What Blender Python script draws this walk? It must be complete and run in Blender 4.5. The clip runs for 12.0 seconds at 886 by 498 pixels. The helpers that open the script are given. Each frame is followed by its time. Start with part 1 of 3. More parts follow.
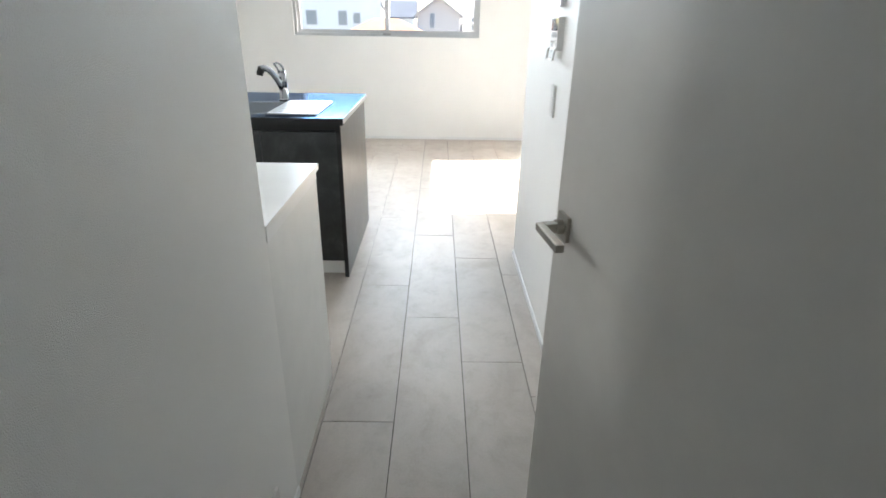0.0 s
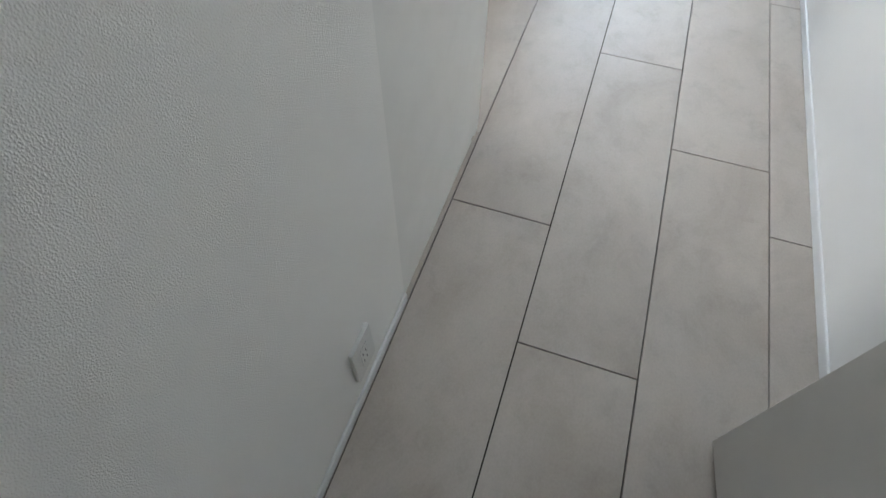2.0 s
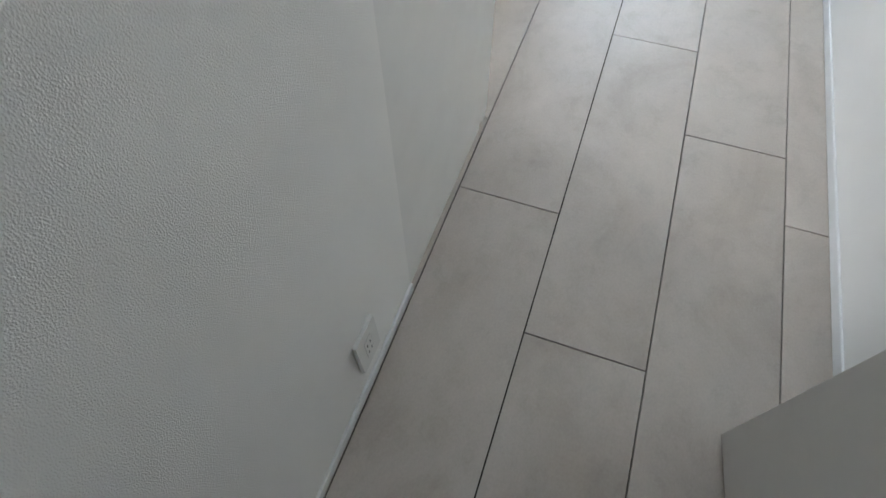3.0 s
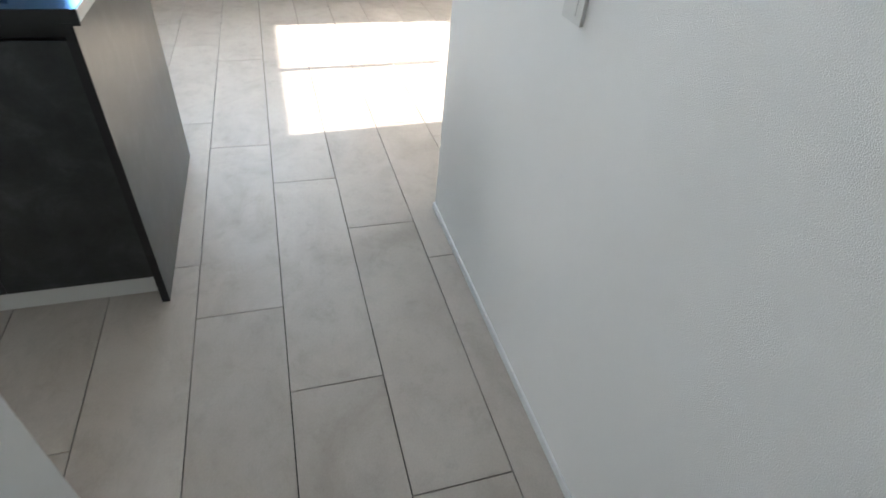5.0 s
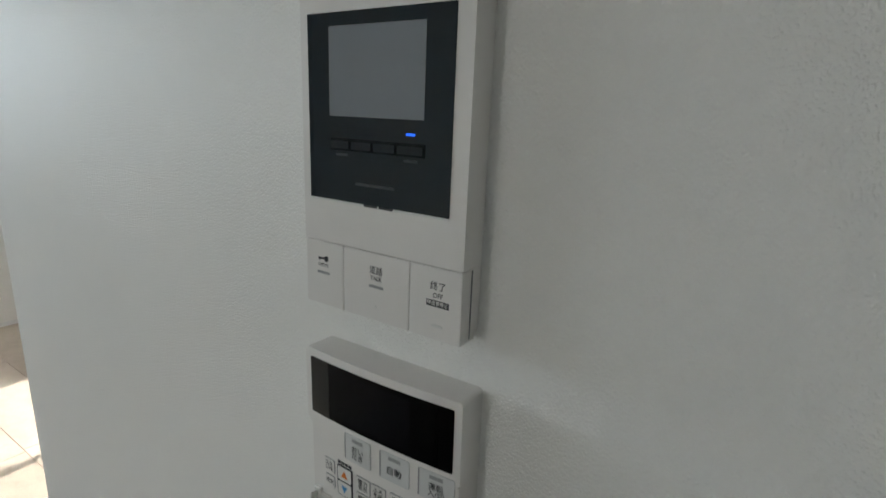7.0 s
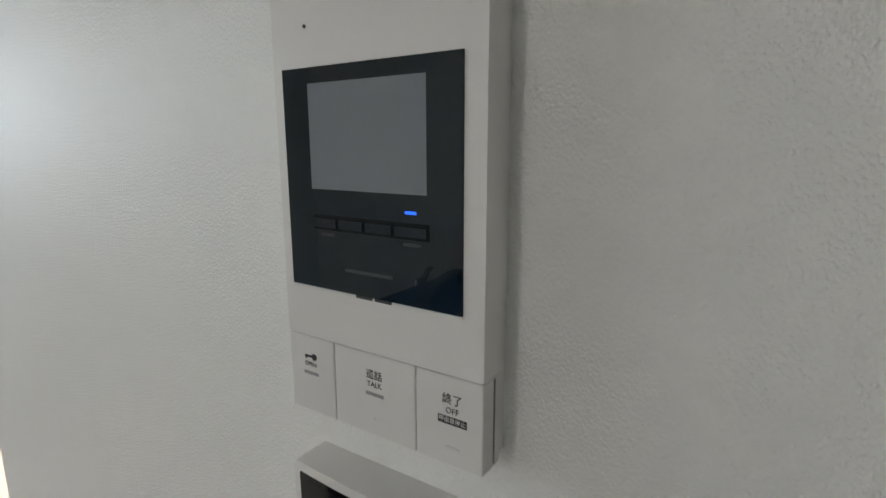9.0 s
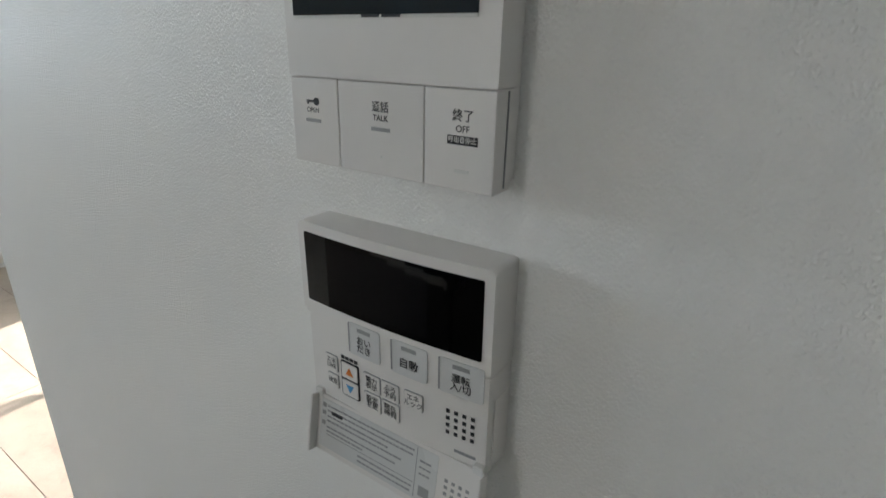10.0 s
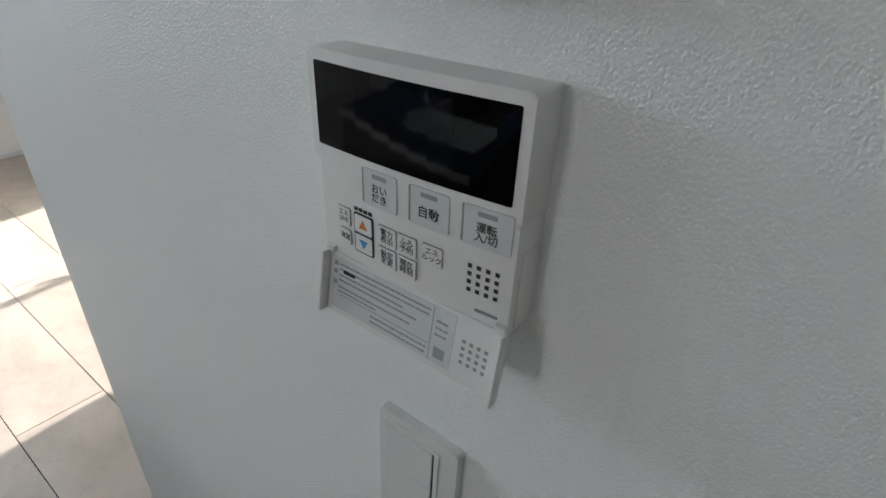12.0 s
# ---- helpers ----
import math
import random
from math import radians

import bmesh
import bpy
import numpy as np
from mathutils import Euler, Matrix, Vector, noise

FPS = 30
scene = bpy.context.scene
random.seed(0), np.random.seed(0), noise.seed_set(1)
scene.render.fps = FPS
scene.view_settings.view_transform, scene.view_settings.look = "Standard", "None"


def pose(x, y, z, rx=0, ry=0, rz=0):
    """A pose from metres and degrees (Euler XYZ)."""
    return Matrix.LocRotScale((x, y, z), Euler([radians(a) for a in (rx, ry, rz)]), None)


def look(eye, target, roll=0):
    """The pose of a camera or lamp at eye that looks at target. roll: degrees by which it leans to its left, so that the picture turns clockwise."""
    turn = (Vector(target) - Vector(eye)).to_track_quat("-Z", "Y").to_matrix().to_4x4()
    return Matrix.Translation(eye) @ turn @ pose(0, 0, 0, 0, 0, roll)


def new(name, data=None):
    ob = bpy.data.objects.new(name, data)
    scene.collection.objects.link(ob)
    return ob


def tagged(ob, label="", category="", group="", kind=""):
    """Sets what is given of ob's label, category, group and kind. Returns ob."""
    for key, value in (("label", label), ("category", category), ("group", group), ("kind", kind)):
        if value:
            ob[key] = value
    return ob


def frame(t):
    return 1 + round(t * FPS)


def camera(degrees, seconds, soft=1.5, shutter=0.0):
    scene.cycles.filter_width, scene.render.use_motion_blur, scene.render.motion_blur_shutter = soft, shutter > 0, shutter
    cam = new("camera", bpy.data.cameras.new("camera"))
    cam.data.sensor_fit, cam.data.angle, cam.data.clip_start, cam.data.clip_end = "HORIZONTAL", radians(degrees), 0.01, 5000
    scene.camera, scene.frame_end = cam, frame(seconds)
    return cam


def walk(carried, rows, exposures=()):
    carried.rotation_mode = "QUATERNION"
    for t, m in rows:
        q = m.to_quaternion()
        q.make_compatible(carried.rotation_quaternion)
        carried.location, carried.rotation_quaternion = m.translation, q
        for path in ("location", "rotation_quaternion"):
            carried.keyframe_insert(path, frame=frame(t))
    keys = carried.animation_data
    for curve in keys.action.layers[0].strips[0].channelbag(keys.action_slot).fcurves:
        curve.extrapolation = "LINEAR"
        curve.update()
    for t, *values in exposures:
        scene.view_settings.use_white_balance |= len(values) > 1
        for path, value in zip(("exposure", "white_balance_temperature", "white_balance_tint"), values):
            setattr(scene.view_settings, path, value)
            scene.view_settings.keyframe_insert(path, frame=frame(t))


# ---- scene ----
cam = camera(79.8, 12.0, 1.5, 0.12)
PATH = [
    (0, (-0.112, -1.488, 1.33), (-0.087, 0.344, 0.527), 1.0),
    (0.5, (-0.154, -1.274, 1.284), (-0.409, 0.435, 0.277), 2.1),
    (1, (-0.255, -1.017, 1.192), (-0.562, 0.499, -0.075), 4.1),
    (1.5, (-0.27, -0.883, 1.113), (-0.597, 0.366, -0.415), 3.4),
    (2, (-0.264, -0.819, 1.056), (-0.612, 0.231, -0.61), 0.8),
    (2.5, (-0.263, -0.799, 1.046), (-0.635, 0.167, -0.665), -1.3),
    (2.7, (-0.264, -0.798, 1.044), (-0.637, 0.154, -0.675), -1.6),
    (4.3, (-0.225, -0.524, 1.204), (-0.214, 0.913, -0.187), 5.1),
    (4.5, (-0.222, -0.41, 1.231), (-0.062, 1.062, -0.114), 5.3),
    (5, (-0.189, -0.191, 1.251), (0.334, 1.257, -0.026), 5.9),
    (5.5, (-0.088, 0.064, 1.303), (0.759, 1.466, 0.155), 6.4),
    (6, (-0.008, 0.274, 1.371), (1.14, 1.613, 0.428), 6.4),
    (6.5, (0.056, 0.454, 1.453), (1.48, 1.668, 0.748), 4.9),
    (7, (0.096, 0.53, 1.504), (1.707, 1.605, 1.004), 2.3),
    (7.2, (0.116, 0.538, 1.513), (1.745, 1.621, 1.096), 1.0),
    (8.8, (0.159, 0.565, 1.504), (1.75, 1.75, 1.252), -0.2),
    (9, (0.149, 0.57, 1.521), (1.771, 1.675, 1.136), -0.1),
    (9.5, (0.135, 0.562, 1.484), (1.729, 1.651, 0.96), 0.4),
    (10, (0.139, 0.567, 1.434), (1.682, 1.619, 0.718), 1.4),
    (10.5, (0.139, 0.57, 1.408), (1.627, 1.579, 0.531), 2.2),
    (11, (0.14, 0.57, 1.397), (1.595, 1.559, 0.445), 3.0),
    (11.5, (0.145, 0.572, 1.395), (1.576, 1.557, 0.404), 3.3),
    (12, (0.153, 0.578, 1.388), (1.54, 1.596, 0.367), 3.2),
]
EXPOSURE = [(0, 3.2, 7250, 12), (1.0, 3.18, 7000, 11), (2.0, 3.33, 7050, 13), (2.7, 3.32, 7050, 13), (4.3, 2.72, 6950, 13), (5, 2.55, 7000, 11), (6.5, 1.65, 7300, 9), (7.2, 1.7, 7600, 10), (9, 1.85, 7750, 13), (10.5, 1.70, 7200, 11), (12, 1.75, 7050, 12)]
walk(cam, [(t, look(eye, target, roll)) for t, eye, target, roll in PATH], EXPOSURE)

# ---- world, sun, light ----
SUN_ELEV = math.atan(0.755)
world = bpy.data.worlds.new("sky")
scene.world = world
world.use_nodes = True
wn = world.node_tree.nodes
sky = wn.new("ShaderNodeTexSky")
sky.sky_type = "NISHITA"
sky.sun_disc = False
sky.dust_density = 0.0
sky.ozone_density = 4.0
sky.sun_elevation = SUN_ELEV
sky.sun_rotation = radians(86.6)
wn["Background"].inputs["Strength"].default_value = 0.07
world.node_tree.links.new(sky.outputs["Color"], wn["Background"].inputs["Color"])

sun_data = bpy.data.lights.new("sun", "SUN")
sun_data.energy = 3.1
sun_data.angle = radians(0.53)
sun_data.color = (1.0, 0.985, 0.97)
sun = new("sun", sun_data)
sun.matrix_world = look((10, 3.6, 10 * 0.755), (0, 3, 0))


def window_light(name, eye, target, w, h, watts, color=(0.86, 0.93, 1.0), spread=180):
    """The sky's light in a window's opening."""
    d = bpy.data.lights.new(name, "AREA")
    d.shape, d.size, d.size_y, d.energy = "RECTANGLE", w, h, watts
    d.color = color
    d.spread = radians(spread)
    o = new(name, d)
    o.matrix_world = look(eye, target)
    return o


window_light("window_light_east", (2.80, 3.15, 1.68), (0, 3.0, 1.3), 1.7, 1.0, 1.2)
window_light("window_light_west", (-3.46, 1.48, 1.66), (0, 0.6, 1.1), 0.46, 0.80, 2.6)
window_light("window_light_north", (-0.68, 4.83, 1.80), (-0.30, 0.0, 1.45), 1.92, 0.42, 7.6, (0.62, 0.80, 1.0), 125)


# ---- materials ----
class Nodes:
    """A material's node tree, built step by step."""

    def __init__(self, name, rough=0.5, metal=0.0, spec=0.5):
        self.m = bpy.data.materials.new(name)
        self.m.use_nodes = True
        self.t = self.m.node_tree
        self.b = self.t.nodes["Principled BSDF"]
        self.b.inputs["Roughness"].default_value = rough
        self.b.inputs["Metallic"].default_value = metal
        self.b.inputs["Specular IOR Level"].default_value = spec

    def add(self, kind, **values):
        n = self.t.nodes.new(kind)
        for k, v in values.items():
            n.inputs[k].default_value = v
        return n

    def link(self, a, b):
        self.t.links.new(a, b)

    def coords(self, scale=(1, 1, 1), random_shift=False):
        tc = self.add("ShaderNodeTexCoord")
        mp = self.add("ShaderNodeMapping", Scale=scale)
        self.link(tc.outputs["Object"], mp.inputs["Vector"])
        if random_shift:
            info = self.add("ShaderNodeObjectInfo")
            mul = self.t.nodes.new("ShaderNodeVectorMath")
            mul.operation = "SCALE"
            mul.inputs[0].default_value = (37.0, 91.0, 53.0)
            self.link(info.outputs["Random"], mul.inputs["Scale"])
            self.link(mul.outputs["Vector"], mp.inputs["Location"])
        return mp.outputs["Vector"]

    def noise(self, vec, scale, detail=4.0, rough=0.55, distortion=0.0):
        n = self.add("ShaderNodeTexNoise", Scale=scale, Detail=detail, Roughness=rough, Distortion=distortion)
        self.link(vec, n.inputs["Vector"])
        return n.outputs["Fac"]

    def ramp(self, fac, stops):
        r = self.t.nodes.new("ShaderNodeValToRGB")
        e = r.color_ramp.elements
        while len(e) < len(stops):
            e.new(0.5)
        for el, (p, c) in zip(e, stops):
            el.position, el.color = p, (*c, 1) if len(c) == 3 else c
        self.link(fac, r.inputs["Fac"])
        return r.outputs["Color"]

    def mix(self, a, b, fac, mode="MIX"):
        n = self.t.nodes.new("ShaderNodeMix")
        n.data_type, n.blend_type = "RGBA", mode
        if isinstance(fac, float):
            n.inputs[0].default_value = fac
        else:
            self.link(fac, n.inputs[0])
        for s, v in ((6, a), (7, b)):
            if isinstance(v, tuple):
                n.inputs[s].default_value = (*v, 1)
            else:
                self.link(v, n.inputs[s])
        return n.outputs[2]

    def bump(self, height, distance, strength=1.0, after=None):
        n = self.add("ShaderNodeBump", Strength=strength, Distance=distance)
        self.link(height, n.inputs["Height"])
        if after is not None:
            self.link(after, n.inputs["Normal"])
        self.link(n.outputs["Normal"], self.b.inputs["Normal"])
        return n.outputs["Normal"]

    def color(self, c):
        if isinstance(c, tuple):
            self.b.inputs["Base Color"].default_value = (*c, 1)
        else:
            self.link(c, self.b.inputs["Base Color"])
        return self


def wallpaper_material(name, tone):
    n = Nodes(name, 0.55, 0, 0.35)
    v = n.coords((1, 1, 0.8))
    grains, fine, broad = n.noise(v, 620, 2, 0.5, 0.2), n.noise(v, 900, 1, 0.4), n.noise(v, 2.2, 3)
    cells = n.add("ShaderNodeTexVoronoi", Scale=640.0)
    cells.feature = "SMOOTH_F1"
    cells.inputs["Smoothness"].default_value = 0.6
    n.link(v, cells.inputs["Vector"])
    n.color(n.ramp(broad, [(0.3, tuple(c * 0.97 for c in tone)), (0.7, tone)]))
    pebble = n.ramp(cells.outputs["Distance"], [(0.05, (1, 1, 1)), (0.60, (0, 0, 0))])
    ridge = n.ramp(grains, [(0.28, (0, 0, 0)), (0.72, (1, 1, 1))])
    n.bump(n.mix(n.mix(pebble, ridge, 0.5), fine, 0.15), 0.0008, 1.0)
    return n.m


def plank_material():
    """Vinyl planks printed like worn concrete: soft clouds, faint blotches and fine specks."""
    n = Nodes("stone_look_plank", 0.45, 0, 0.40)
    v = n.coords((1, 0.7, 1), True)
    cloud, blotch, grain = n.noise(v, 4.5, 5, 0.6, 0.6), n.noise(v, 17, 6, 0.7, 0.3), n.noise(v, 240, 3, 0.65)
    base = n.ramp(cloud, [(0.30, (0.420, 0.363, 0.312)), (0.5, (0.488, 0.430, 0.378)), (0.72, (0.532, 0.478, 0.424))])
    marks = n.ramp(blotch, [(0.30, (0.80, 0.79, 0.78)), (0.48, (0.97, 0.97, 0.97)), (0.66, (1, 1, 1))])
    c = n.mix(base, marks, 0.6, "MULTIPLY")
    g = n.ramp(grain, [(0.3, (0.90, 0.90, 0.90)), (0.65, (1, 1, 1))])
    c = n.mix(c, g, 0.8, "MULTIPLY")
    info = n.add("ShaderNodeObjectInfo")
    tone = n.ramp(info.outputs["Random"], [(0, (0.93, 0.93, 0.93)), (1, (1, 1, 1))])
    n.color(n.mix(c, tone, 1.0, "MULTIPLY"))
    rr = n.ramp(blotch, [(0.3, (0.54, 0.54, 0.54)), (0.7, (0.43, 0.43, 0.43))])
    n.link(rr, n.b.inputs["Roughness"])
    n.bump(grain, 0.0002, 0.35)
    return n.m


def plain(name, c, rough=0.45, metal=0.0, spec=0.5, wear=0.04, grain=400, bump=0.00005):
    """Moulded plastic, paint or metal with a faint grain and uneven gloss."""
    n = Nodes(name, rough, metal, spec)
    v = n.coords()
    f, b = n.noise(v, grain, 2), n.noise(v, 9, 4)
    n.color(n.ramp(b, [(0.3, tuple(x * (1 - wear) for x in c)), (0.7, c)]))
    n.link(n.ramp(b, [(0.3, (rough * 1.15,) * 3), (0.7, (rough * 0.92,) * 3)]), n.b.inputs["Roughness"])
    if bump:
        n.bump(f, bump, 0.4)
    return n.m


def charcoal_material():
    n = Nodes("charcoal_concrete_board", 0.30, 0, 0.55)
    v = n.coords()
    cloud, fine = n.noise(v, 9, 8, 0.65, 0.4), n.noise(v, 70, 6, 0.7)
    c = n.ramp(cloud, [(0.32, (0.010, 0.012, 0.014)), (0.52, (0.024, 0.027, 0.029)), (0.72, (0.055, 0.060, 0.061))])
    n.color(n.mix(c, n.ramp(fine, [(0.35, (0.7, 0.7, 0.7)), (0.6, (1, 1, 1))]), 0.8, "MULTIPLY"))
    n.bump(fine, 0.0002, 0.3)
    return n.m


def glass_material():
    n = Nodes("window_glass", 0.0, 0, 0.5)
    n.b.inputs["Transmission Weight"].default_value = 1.0
    n.b.inputs["IOR"].default_value = 1.45
    return n.m


def net_material():
    """A woven net: mostly holes, with thin grey threads."""
    n = Nodes("grey_fly_net", 0.8)
    n.color((0.08, 0.08, 0.085))
    clear = n.add("ShaderNodeBsdfTransparent")
    mixed = n.add("ShaderNodeMixShader", Fac=0.14)
    n.link(clear.outputs["BSDF"], mixed.inputs[1])
    n.link(n.b.outputs["BSDF"], mixed.inputs[2])
    n.link(mixed.outputs["Shader"], n.t.nodes["Material Output"].inputs["Surface"])
    return n.m


def glow_material(name, c, strength):
    n = Nodes(name, 0.4)
    n.color(c)
    n.b.inputs["Emission Color"].default_value = (*c, 1)
    n.b.inputs["Emission Strength"].default_value = strength
    return n.m


WALLPAPER = wallpaper_material("embossed_white_wallpaper", (0.88, 0.866, 0.836))
CEILING_PAPER = wallpaper_material("ceiling_wallpaper", (0.86, 0.86, 0.85))
PLANK = plank_material()
CHARCOAL = charcoal_material()
GLASS = glass_material()
NET = net_material()
JOINT = plain("dark_floor_joint", (0.007, 0.0065, 0.006), 0.9, spec=0.1, bump=0)
WHITE_TRIM = plain("white_trim", (0.80, 0.80, 0.79), 0.4)
WHITE_BOARD = plain("white_cabinet_board", (0.78, 0.77, 0.74), 0.42, grain=90)
WHITE_TOP = plain("white_counter_top", (0.80, 0.79, 0.77), 0.3)
BLACK_GAP = plain("black_shadow_gap", (0.01, 0.01, 0.01), 0.6)
# STEEL's bluish base carries some of the sky's reflection on the worktop.
STEEL = plain("sky_tinted_brushed_stainless_steel", (0.085, 0.105, 0.135), 0.12, 1.0, grain=700)
SINK_STEEL = plain("sink_stainless_steel", (0.45, 0.46, 0.47), 0.3, 1.0)
PLATE_STEEL = plain("polished_drainer_steel", (0.72, 0.74, 0.76), 0.38, 1.0)
CHROME = plain("chrome", (0.34, 0.35, 0.37), 0.08, 1.0, bump=0)
NICKEL = plain("satin_nickel", (0.42, 0.385, 0.34), 0.33, 1.0)
DOOR_SHEET = plain("pale_grey_door_sheet", (0.64, 0.61, 0.57), 0.42, grain=150)
ALUMINIUM = plain("silver_aluminium", (0.55, 0.56, 0.57), 0.4, 0.7)
PLASTIC = plain("white_plastic", (0.74, 0.73, 0.70), 0.4)
PLASTIC_WARM = plain("warm_white_plastic", (0.80, 0.77, 0.74), 0.38)
PLASTIC_GREY = plain("grey_plastic", (0.33, 0.33, 0.33), 0.45)
CLEAR_KEY = plain("pale_translucent_key", (0.70, 0.70, 0.69), 0.25)
BLACK_GLOSS = plain("black_gloss_panel", (0.002, 0.002, 0.002), 0.03, spec=0.5, bump=0)
NAVY_GLOSS = plain("dark_gloss_panel", (0.005, 0.013, 0.021), 0.02, spec=0.6, bump=0)
BLACK_MATT = plain("black_matt_plastic", (0.003, 0.003, 0.003), 0.6, spec=0.1, bump=0)
LCD_GREY = plain("grey_lcd_screen", (0.235, 0.255, 0.285), 0.10, bump=0)
INK = plain("grey_print", (0.022, 0.022, 0.025), 0.6, bump=0)
INK_PALE = plain("pale_print", (0.30, 0.30, 0.31), 0.6, bump=0)
FAINT = plain("faint_print", (0.045, 0.05, 0.055), 0.3, bump=0)
ORANGE = plain("orange_print", (0.80, 0.22, 0.03), 0.5, bump=0)
BLUE = plain("blue_print", (0.06, 0.33, 0.62), 0.5, bump=0)
BLUE_LED = glow_material("blue_lamp", (0.0, 0.11, 1.0), 0.4)
HOUSE_WHITE = plain("white_render_wall", (0.84, 0.84, 0.82), 0.8, grain=3, bump=0.002)
HOUSE_BEIGE = plain("beige_siding_wall", (0.56, 0.53, 0.51), 0.8, grain=3, bump=0.002)
ROOF_ORANGE = plain("orange_clay_roof", (0.52, 0.29, 0.18), 0.8, wear=0.3, grain=4, bump=0.01)
ROOF_PALE = plain("pale_metal_roof", (0.45, 0.45, 0.45), 0.5, grain=4)
ROOF_DARK = plain("dark_slate_roof", (0.16, 0.18, 0.21), 0.5, wear=0.3, grain=4)
HOUSE_GLASS = plain("house_window_glass", (0.22, 0.26, 0.30), 0.1, bump=0)
GROUND = plain("town_ground", (0.16, 0.155, 0.14), 0.9, wear=0.3, grain=2)


# Blue edge tint paints the mirrored sky into the worktop's grazing sheen.
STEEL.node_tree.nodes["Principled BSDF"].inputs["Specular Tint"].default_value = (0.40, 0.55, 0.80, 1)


# ---- mesh helpers ----
def box(bm, x0, x1, y0, y1, z0, z1, bevel=0.0, seg=1):
    """Adds a box between those limits, its edges rounded by bevel."""
    m = Matrix.LocRotScale(((x0 + x1) / 2, (y0 + y1) / 2, (z0 + z1) / 2), None, (abs(x1 - x0), abs(y1 - y0), abs(z1 - z0)))
    made = bmesh.ops.create_cube(bm, size=1.0, matrix=m)
    if bevel:
        edges = list({e for v in made["verts"] for e in v.link_edges})
        bmesh.ops.bevel(bm, geom=edges, offset=bevel, segments=seg, affect="EDGES", profile=0.5)
    return bm


def boxes(*rows, bevel=0.0, seg=1):
    bm = bmesh.new()
    for r in rows:
        box(bm, *r, bevel=bevel, seg=seg)
    return bm


def rounded(bm, u0, u1, v0, v1, n0, n1, r, soft=0.0, steps=5):
    """Adds a slab with rounded corners of radius r in its outline, and a soft front edge."""
    pts = []
    for cu, cv, a in ((u1 - r, v1 - r, 0), (u0 + r, v1 - r, 90), (u0 + r, v0 + r, 180), (u1 - r, v0 + r, 270)):
        for i in range(steps + 1):
            ang = radians(a + 90 * i / steps)
            pts.append((cu + r * math.cos(ang), cv + r * math.sin(ang)))
    lo = [bm.verts.new((u, v, n0)) for u, v in pts]
    hi = [bm.verts.new((u, v, n1)) for u, v in pts]
    k = len(pts)
    for i in range(k):
        bm.faces.new((lo[i], lo[(i + 1) % k], hi[(i + 1) % k], hi[i]))
    bm.faces.new(list(reversed(lo)))
    top = bm.faces.new(hi)
    if soft:
        bmesh.ops.bevel(bm, geom=list(top.edges), offset=soft, segments=2, affect="EDGES", profile=0.5)
    return bm


def tube(bm, pts, radii, sides=14):
    """Adds a round tube along pts."""
    rings, prev = [], None
    for i, p in enumerate(pts):
        a, b = Vector(pts[max(i - 1, 0)]), Vector(pts[min(i + 1, len(pts) - 1)])
        d = (b - a).normalized()
        side = prev - d * prev.dot(d) if prev is not None else d.orthogonal()
        side.normalize()
        prev = side
        up = d.cross(side)
        r = radii[i] if isinstance(radii, (list, tuple)) else radii
        rings.append([bm.verts.new(Vector(p) + (side * math.cos(6.28318 * k / sides) + up * math.sin(6.28318 * k / sides)) * r) for k in range(sides)])
    for a, b in zip(rings, rings[1:]):
        for k in range(sides):
            bm.faces.new((a[k], a[(k + 1) % sides], b[(k + 1) % sides], b[k]))
    bm.faces.new(list(reversed(rings[0])))
    bm.faces.new(rings[-1])
    return bm


def letters(text, size, x, y, z, align="CENTER"):
    """Flat letters of the built-in font, as a bmesh, centred on (x, y) and lying at height z."""
    cu = bpy.data.curves.new("letters", "FONT")
    cu.body, cu.size, cu.align_x, cu.align_y, cu.space_line = text, size, align, "CENTER", 0.92
    cu.extrude, cu.offset = 0.00004, size * 0.008
    ob = new("letters", cu)
    bpy.context.view_layer.update()
    me = bpy.data.meshes.new_from_object(ob.evaluated_get(bpy.context.evaluated_depsgraph_get()))
    bm = bmesh.new()
    bm.from_mesh(me)
    bpy.data.objects.remove(ob)
    bpy.data.meshes.remove(me)
    bmesh.ops.translate(bm, verts=bm.verts, vec=(x, y, z))
    return bm


def part(name, bm, material, parent=None, label="", smooth=False):
    """Links bm as one mesh under parent; bm is given in the frame of the top-level thing."""
    me = bpy.data.meshes.new(name)
    bmesh.ops.recalc_face_normals(bm, faces=bm.faces)
    bm.to_mesh(me)
    bm.free()
    me.materials.append(material)
    if smooth:
        for p in me.polygons:
            p.use_smooth = True
    ob = new(name, me)
    if parent is not None:
        ob.parent = parent
    if label:
        tagged(ob, label)
    return ob


def thing(name, m, label, category, group="", kind=""):
    """A top-level Empty at pose m, under which parts hang."""
    ob = new(name)
    ob.empty_display_size = 0.05
    ob.matrix_world = m
    return tagged(ob, label, category, group, kind)


def structure(name, bm, material, label, category="wall"):
    return tagged(part(name, bm, material), label, category, "", "structure")


def facing(place, u, n, size=1.0):
    """A frame on a wall: u to the viewer's right, v up, n out of the wall."""
    u, n = Vector(u), Vector(n)
    v = n.cross(u)
    m = (Matrix((u, v, n)).transposed() * size).to_4x4()
    m.translation = place
    return m


# ---- structure ----
RIGHT, LEFT, NORTH, EAST, WEST, SOUTH = 0.361, -0.521, 4.78, 2.60, -3.30, -2.70
CEIL = 2.40
T = 0.12

